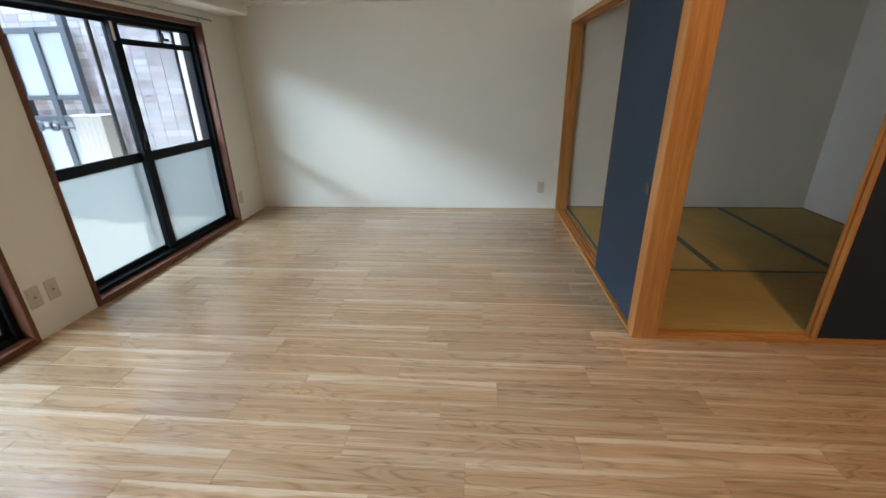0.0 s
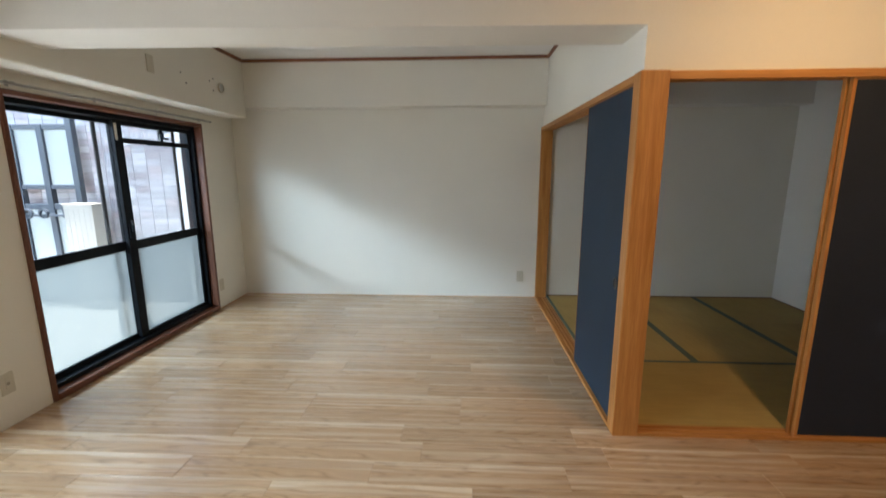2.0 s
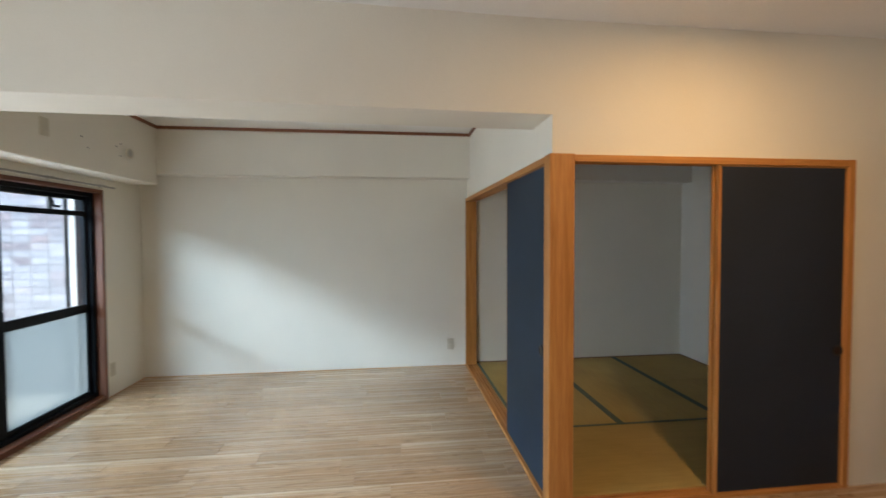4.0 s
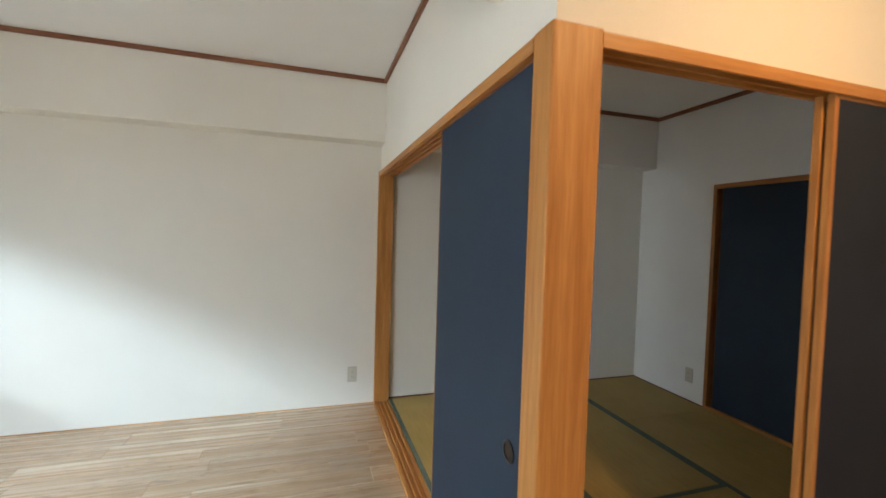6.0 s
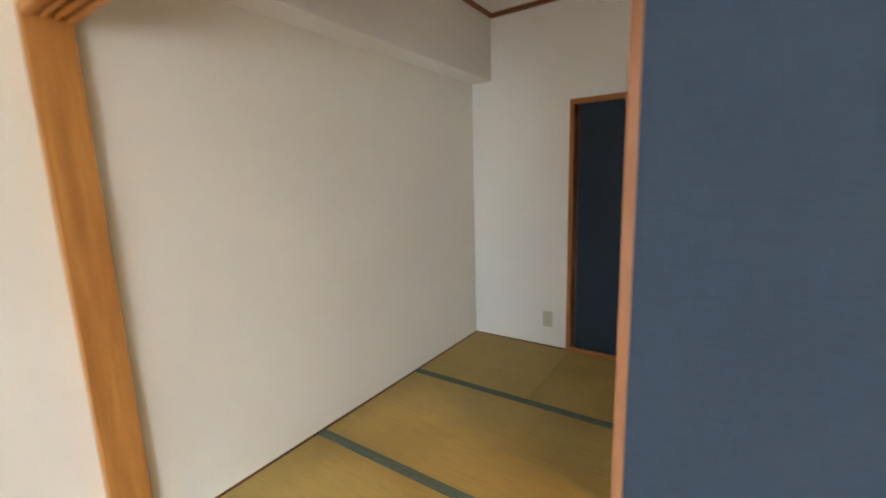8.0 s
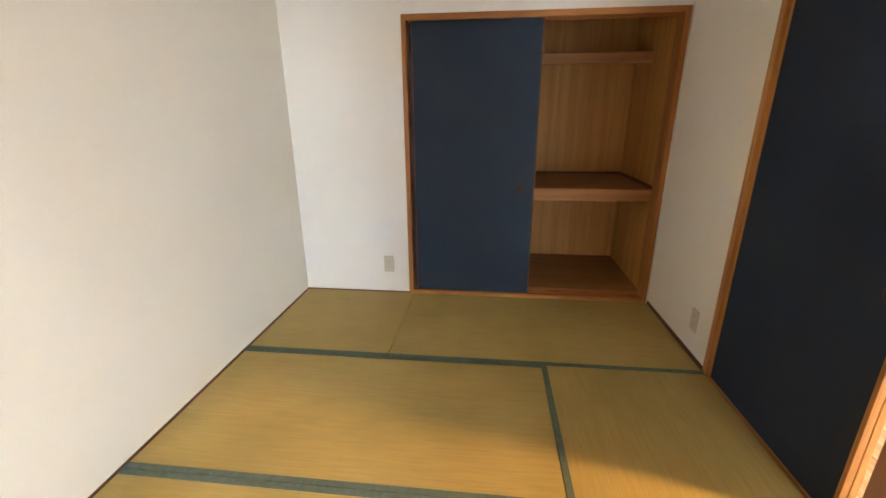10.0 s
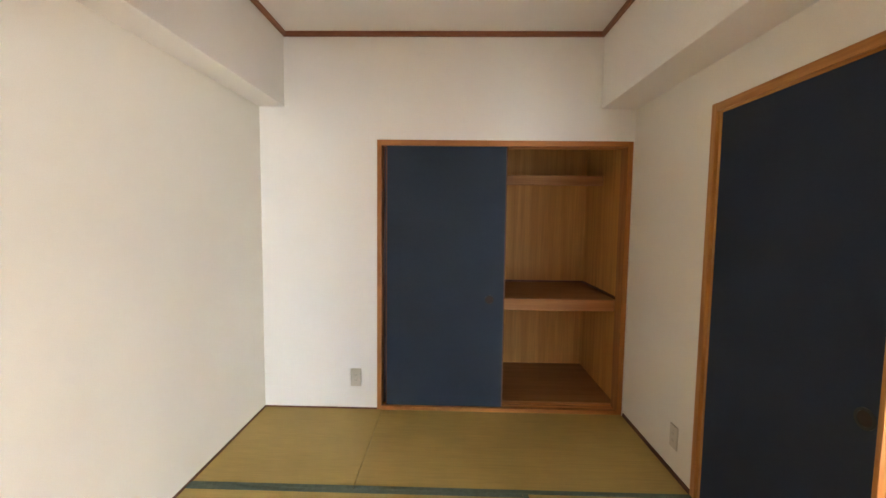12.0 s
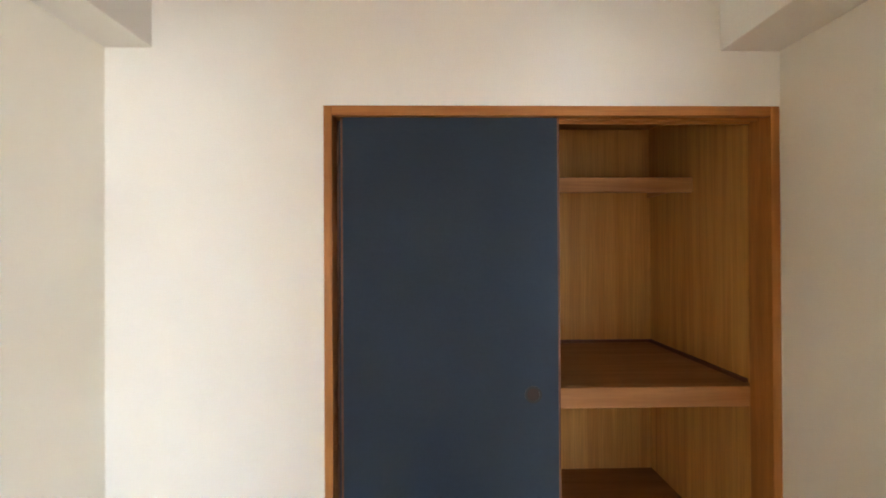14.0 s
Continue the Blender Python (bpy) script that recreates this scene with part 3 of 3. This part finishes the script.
def curtain_rail(y0, y1):
    ob = empty("curtain_rail", (XW, y0, 1.858), "thin grey metal curtain rail with small runners", "curtain rail", "curtain rails")
    slab("rail_bar", [(0.034, 0.046, 0, y1 - y0, -0.008, 0.006)], STEEL, ob, bevel=0.002)
    for f in (0.06, 0.35, 0.65, 0.94):
        y = f * (y1 - y0)
        slab("bracket", [(0.002, 0.046, y - 0.008, y + 0.008, 0.006, 0.012), (0.0, 0.004, y - 0.01, y + 0.01, -0.012, 0.02)], STEEL, ob, bevel=0.001)
    for i in range(9):
        y = (0.03 + 0.115 * i + 0.03 * random.random()) * (y1 - y0)
        part("runner", ring(bmesh.new(), (0.04, y, -0.013), (0, 1, 0), 0.007, 0.0035, 0.004, 10), WHITE, ob)
    part("rail_cap", rod(bmesh.new(), (0.04, -0.012, -0.001), (0.04, 0.0, -0.001), 0.009), STEEL, ob)
    part("rail_cap", rod(bmesh.new(), (0.04, y1 - y0, -0.001), (0.04, y1 - y0 + 0.012, -0.001), 0.009), STEEL, ob)
    return ob


curtain_rail(W1[0] - 0.05, W1[1] + 0.09)
curtain_rail(W2[0] - 0.05, W2[1] + 0.05)


# ---- wall fittings ----
def outlet(m, label, sockets=True, mat=BEIGE):
    """A wall plate in the xz plane, facing -y, its centre at the origin."""
    ob = empty("wall_outlet", (0, 0, 0), label, "outlet", "wall outlets")
    slab("plate", [(-0.035, 0.035, -0.007, 0, -0.06, 0.06)], mat, ob, bevel=0.003, segments=2)
    slab("insert", [(-0.012, 0.012, -0.009, -0.0065, -0.034, 0.034)], mat, ob, bevel=0.001)
    if sockets:
        for dx, dz in ((-0.005, -0.018), (0.005, -0.018), (-0.005, 0.018), (0.005, 0.018)):
            slab("slot", [(dx - 0.0012, dx + 0.0012, -0.0096, -0.0085, dz - 0.005, dz + 0.005)], BEIGE_D, ob)
    else:
        part("jack", ring(bmesh.new(), (0, -0.009, 0), (0, 1, 0), 0.008, 0.004, 0.006, 16), BEIGE_D, ob)
    ob.matrix_basis = m
    return ob


outlet(pose(0.829, YN, 0.241), "beige double socket low on the wall")
outlet(pose(XW, 4.02, 0.24, 0, 0, 90), "beige socket beside the window")
outlet(pose(XW, 1.863, 0.247, 0, 0, 90), "beige blank plate between the windows", False)
outlet(pose(XW, 1.968, 0.247, 0, 0, 90), "beige aerial socket between the windows", False)
outlet(pose(XC, 3.878, 0.241, 0, 0, -90), "beige double socket beside the closet")
outlet(pose(2.917, YT, 0.215, 0, 0, 180), "beige socket low on tatami room wall")

plate = empty("blank_wall_plate", (-2.04, 3.03, 2.145), "tall beige blank cover plate on the beam", "wall plate")
slab("cover", [(0, 0.008, -0.035, 0.035, -0.06, 0.06)], BEIGE, plate, bevel=0.006, segments=3)
sleeve = empty("duct_cover", (-2.04, 3.908, 2.144), "round pale cap over a duct hole", "wall cap")
part("cap", rod(bmesh.new(), (0, 0, 0), (0.008, 0, 0), 0.037, 28), PUTTY, sleeve)
part("rim", ring(bmesh.new(), (0.006, 0, 0), (1, 0, 0), 0.042, 0.034, 0.012, 28), BEIGE, sleeve)
for y, z in ((3.36, 2.16), (3.42, 2.09), (3.74, 2.17), (3.80, 2.20), (3.79, 2.10)):
    h = tagged(part("screw_hole", rod(bmesh.new(), (0, 0, 0), (0.003, 0, 0), 0.006, 10), PULL), "dark old screw hole in the beam", "screw hole", "screw holes in the beam")
    h.location = (-2.04, y, z)

# ---- brown door ----
door = empty("door_1", (0, 0, 0), "dark brown wooden door, closed", "door", kind="structure")
slab("door_frame", [(XR - 0.014, XR + 0.1, 2.0, 2.034, 0, 2.03)], BROWN_V, door, bevel=0.003)
slab("door_frame", [(XR - 0.014, XR + 0.1, 1.14, 1.174, 0, 2.03)], BROWN_V, door, bevel=0.003)
slab("door_frame", [(XR - 0.014, XR + 0.1, 1.174, 2.0, 1.996, 2.03)], BROWN_Y, door, bevel=0.003)
leaf = slab("door_leaf", [(XR + 0.02, XR + 0.055, 1.177, 1.997, 0.006, 1.993)], DOORWOOD, door, bevel=0.003)
slab("panel_moulding", [(XR + 0.012, XR + 0.02, 1.27, 1.90, z0, z1) for z0, z1 in ((0.12, 0.9), (1.05, 1.88))], DOORWOOD, leaf, bevel=0.006)
part("door_handle", rod(bmesh.new(), (XR - 0.03, 1.24, 0.97), (XR - 0.03, 1.36, 0.97), 0.009), STEEL, leaf, "steel lever handle")
part("handle_stem", rod(bmesh.new(), (XR - 0.03, 1.25, 0.97), (XR + 0.02, 1.25, 0.97), 0.009), STEEL, leaf)

# ---- ceiling lamp that warms the wall above the sliding doors ----
lamp = empty("ceiling_lamp", (1.72, 1.12, ZS), "round white ceiling lamp, warm light", "lamp")
part("housing", ring(bmesh.new(), (0, 0, -0.012), (0, 0, 1), 0.075, 0.055, 0.024, 32), WHITE, lamp)
bulb = new("lamp_light", bpy.data.lights.new("lamp_light", "AREA"))
bulb.data.shape, bulb.data.size, bulb.data.energy, bulb.data.color = "DISK", 0.14, 1.8, (1.0, 0.60, 0.24)
bulb.matrix_world = look((1.72, 1.12, ZS - 0.03), (1.72, 1.16, 0))

# ---- balcony ----
structure(slab("balcony_floor", [(-5.2, -2.5, -3.0, 4.25, -0.2, -0.04)], CONCRETE), "pale concrete balcony floor in daylight", "balcony")
facade = structure(slab("facade_wall", [(-6.2, -2.5, 4.262, 4.45, -0.6, 4.2)], MORTAR), "outer wall clad in small mauve-grey tiles", "facade")
verts, faces = [], []
lay = random.Random(11)
z = -0.2
while z < 4.0:
    x = -6.15
    while x < -2.66:
        d = 4.2585 + 0.001 * lay.random()
        x0, x1, z0, z1 = x + 0.0035, x + 0.1485, z + 0.0035, z + 0.065
        i = len(verts)
        verts += [(x0, d, z0), (x1, d, z0), (x1, d, z1), (x0, d, z1), (x0, 4.264, z0), (x1, 4.264, z0), (x1, 4.264, z1), (x0, 4.264, z1)]
        faces += [(i, i + 1, i + 2, i + 3), (i, i + 4, i + 5, i + 1), (i + 1, i + 5, i + 6, i + 2), (i + 2, i + 6, i + 7, i + 3), (i + 3, i + 7, i + 4, i)]
        x += 0.152
    z += 0.0685
me = bpy.data.meshes.new("tiles")
me.from_pydata(verts, [], faces)
me.materials.append(TILE)
tiles = tagged(new("tiles", me), kind="stuff")
tiles.parent = facade

pipe = empty("downpipe", (-2.68, 4.19, 0.0), "white plastic downpipe on the tiled wall", "pipe")
part("tube", rod(bmesh.new(), (0, 0, -0.04), (0, 0, 3.4), 0.032, 20), PIPE, pipe)
for z in (0.5, 1.7, 2.9):
    part("clamp", ring(bmesh.new(), (0, 0, z), (0, 0, 1), 0.040, 0.031, 0.03, 20), PIPE, pipe)

divider = empty("balcony_divider", (0, 0, 0), "blue-grey aluminium balcony divider with frosted panels", "divider")
for x in (-5.0, -4.42, -4.10, -3.78):
    slab("post", [(x - 0.032, x + 0.032, 4.12, 4.18, -0.04, 1.86 if x < -3.9 else 2.6)], ALU_B, divider, bevel=0.003)
for z0, z1 in ((1.81, 1.86), (1.21, 1.255), (1.00, 1.06), (0.02, 0.06)):
    for x0, x1 in ((-4.968, -4.452), (-4.388, -4.132), (-4.068, -3.812)):
        slab("rail", [(x0, x1, 4.125, 4.175, z0, z1)], ALU_B, divider, bevel=0.003)
for x0, x1 in ((-4.968, -4.452), (-4.388, -4.132), (-4.068, -3.812)):
    for z0, z1 in ((1.255, 1.81), (0.06, 1.00)):
        p = slab("frosted_panel", [(x0, x1, 4.145, 4.155, z0, z1)], FROST_OUT, divider, "patterned frosted panel")

bracket = empty("laundry_pole_bracket", (-3.96, 4.0, 0.98), "dark metal laundry pole bracket with two rings", "bracket")
slab("arm", [(-0.34, 0.12, -0.012, 0.012, -0.04, -0.015), (0.09, 0.12, 0.0, 0.12, -0.06, 0.08)], ALU_B, bracket, bevel=0.003)
for x in (-0.26, -0.09):
    part("pole_ring", ring(bmesh.new(), (x, -0.014, -0.01), (0, 1, 0), 0.05, 0.036, 0.03), ALU_B, bracket)
cabinet = empty("outdoor_cabinet", (-3.67, 4.0, -0.04), "cream ribbed metal cabinet on the balcony", "cabinet")
slab("body", [(-0.15, 0.15, -0.03, 0.1, 0.0, 1.09)], BOXMETAL, cabinet, bevel=0.008, segments=2)
slab("lid", [(-0.16, 0.16, -0.04, 0.11, 1.09, 1.112)], BOXMETAL, cabinet, bevel=0.005)
for i in range(5):
    slab("rib", [(-0.125 + 0.055 * i, -0.100 + 0.055 * i, -0.0315, -0.029, 0.04, 1.06)], BOXMETAL, cabinet, bevel=0.001)

# ---- tatami ----
tatami_floor = structure(slab("floor_tatami", [(1.116, XC, YT, YN, -0.1, 0.002)], SUBFLOOR), "floor covered in straw-coloured tatami mats", "floor")
GM = "tatami mats"


def tatami(x0, x1, y0, y1, along, tape):
    """One mat; tape: the sides that carry the cloth border."""
    ob = tagged(slab("tatami_mat", [(x0 + 0.001, x1 - 0.001, y0 + 0.001, y1 - 0.001, 0.002, TZ)], RUSH_X if along == "x" else RUSH_Y, bevel=0.003), "straw-green woven tatami mat with green cloth border", "tatami mat", GM)
    t, z0, z1 = 0.027, TZ - 0.004, TZ + 0.0022
    for side in tape:
        b = {"w": (x0 + 0.001, x0 + t, y0 + 0.001, y1 - 0.001), "e": (x1 - t, x1 - 0.001, y0 + 0.001, y1 - 0.001),
             "s": (x0 + 0.001, x1 - 0.001, y0 + 0.001, y0 + t), "n": (x0 + 0.001, x1 - 0.001, y1 - t, y1 - 0.001)}[side]
        slab("border_tape", [(*b, z0, z1)], TAPE, ob, "green-grey cloth border", bevel=0.0008)
    return ob


xt = (1.12, 1.89, 2.713, XC - 0.004)
yt0, ytm, yt1 = YT + 0.012, 2.895, YN - 0.004
tatami(xt[2], xt[3], 3.70, yt1, "x", "w")
tatami(xt[2], xt[3], yt0, 3.70, "x", "w")
tatami(xt[1], xt[2], ytm, yt1, "x", "we")
tatami(xt[0], xt[1], ytm, yt1, "x", "we")
tatami(xt[0], xt[2], yt0, ytm, "y", "n")
slab("floor_edge_strip", [(1.12, XC, YN - 0.006, YN, 0.0, TZ + 0.008)], BROWN_X, tatami_floor)
slab("floor_edge_strip", [(XC - 0.006, XC, 3.735, YN - 0.006, 0.0, TZ + 0.008)], BROWN_Y, tatami_floor)
slab("floor_edge_strip", [(2.75, XC - 0.012, YT, YT + 0.008, 0.0, TZ + 0.012)], BROWN_X, tatami_floor)

# ---- living room floor boards ----
floor = structure(slab("floor", [(-2.5, XR + 0.1, YS, YN, -0.1, -0.007)], SUBFLOOR), "glossy oak-coloured laminate floor boards", "floor")
PW, PL = 0.1517, 0.91
shapes = {}


def board(x0, x1, y0, y1):
    key = (round(x1 - x0, 3), round(y1 - y0, 3))
    if key not in shapes:
        w, h = key[0] / 2 - 0.0003, key[1] / 2 - 0.0003
        c = 0.0010
        v = [(sx * w, sy * h, -0.007) for sx, sy in ((-1, -1), (1, -1), (1, 1), (-1, 1))]
        v += [(sx * w, sy * h, -0.0008) for sx, sy in ((-1, -1), (1, -1), (1, 1), (-1, 1))]
        v += [(sx * (w - c), sy * (h - c), 0.0) for sx, sy in ((-1, -1), (1, -1), (1, 1), (-1, 1))]
        f = [(8, 9, 10, 11)] + [(a + k, a + (k + 1) % 4, a + 4 + (k + 1) % 4, a + 4 + k) for a in (0, 4) for k in range(4)]
        m = bpy.data.meshes.new("plank")
        m.from_pydata(v, [], f)
        m.materials.append(PLANK)
        shapes[key] = m
    ob = new("plank", shapes[key])
    ob.location = ((x0 + x1) / 2, (y0 + y1) / 2, 0)
    ob.parent = floor


shift = random.Random(5)
y, r = 1.313 - 23 * PW, 0
while y < YN - 0.01:
    y1 = min(y + PW, YN)
    limit = 1.0 if y > YP - 0.1 else XR
    joint = {21: 0.118, 22: -0.36, 23: 0.003, 24: 0.252, 25: -0.22}.get(r, shift.random() * PL)
    x = joint - PL * math.ceil((joint + 2.29) / PL)
    while x < limit:
        a, b = max(x, -2.30), min(x + PL, limit)
        if b - a > 0.004 and y1 > YS:
            board(a, b, max(y, YS), y1)
        x += PL
    y += PW
    r += 1
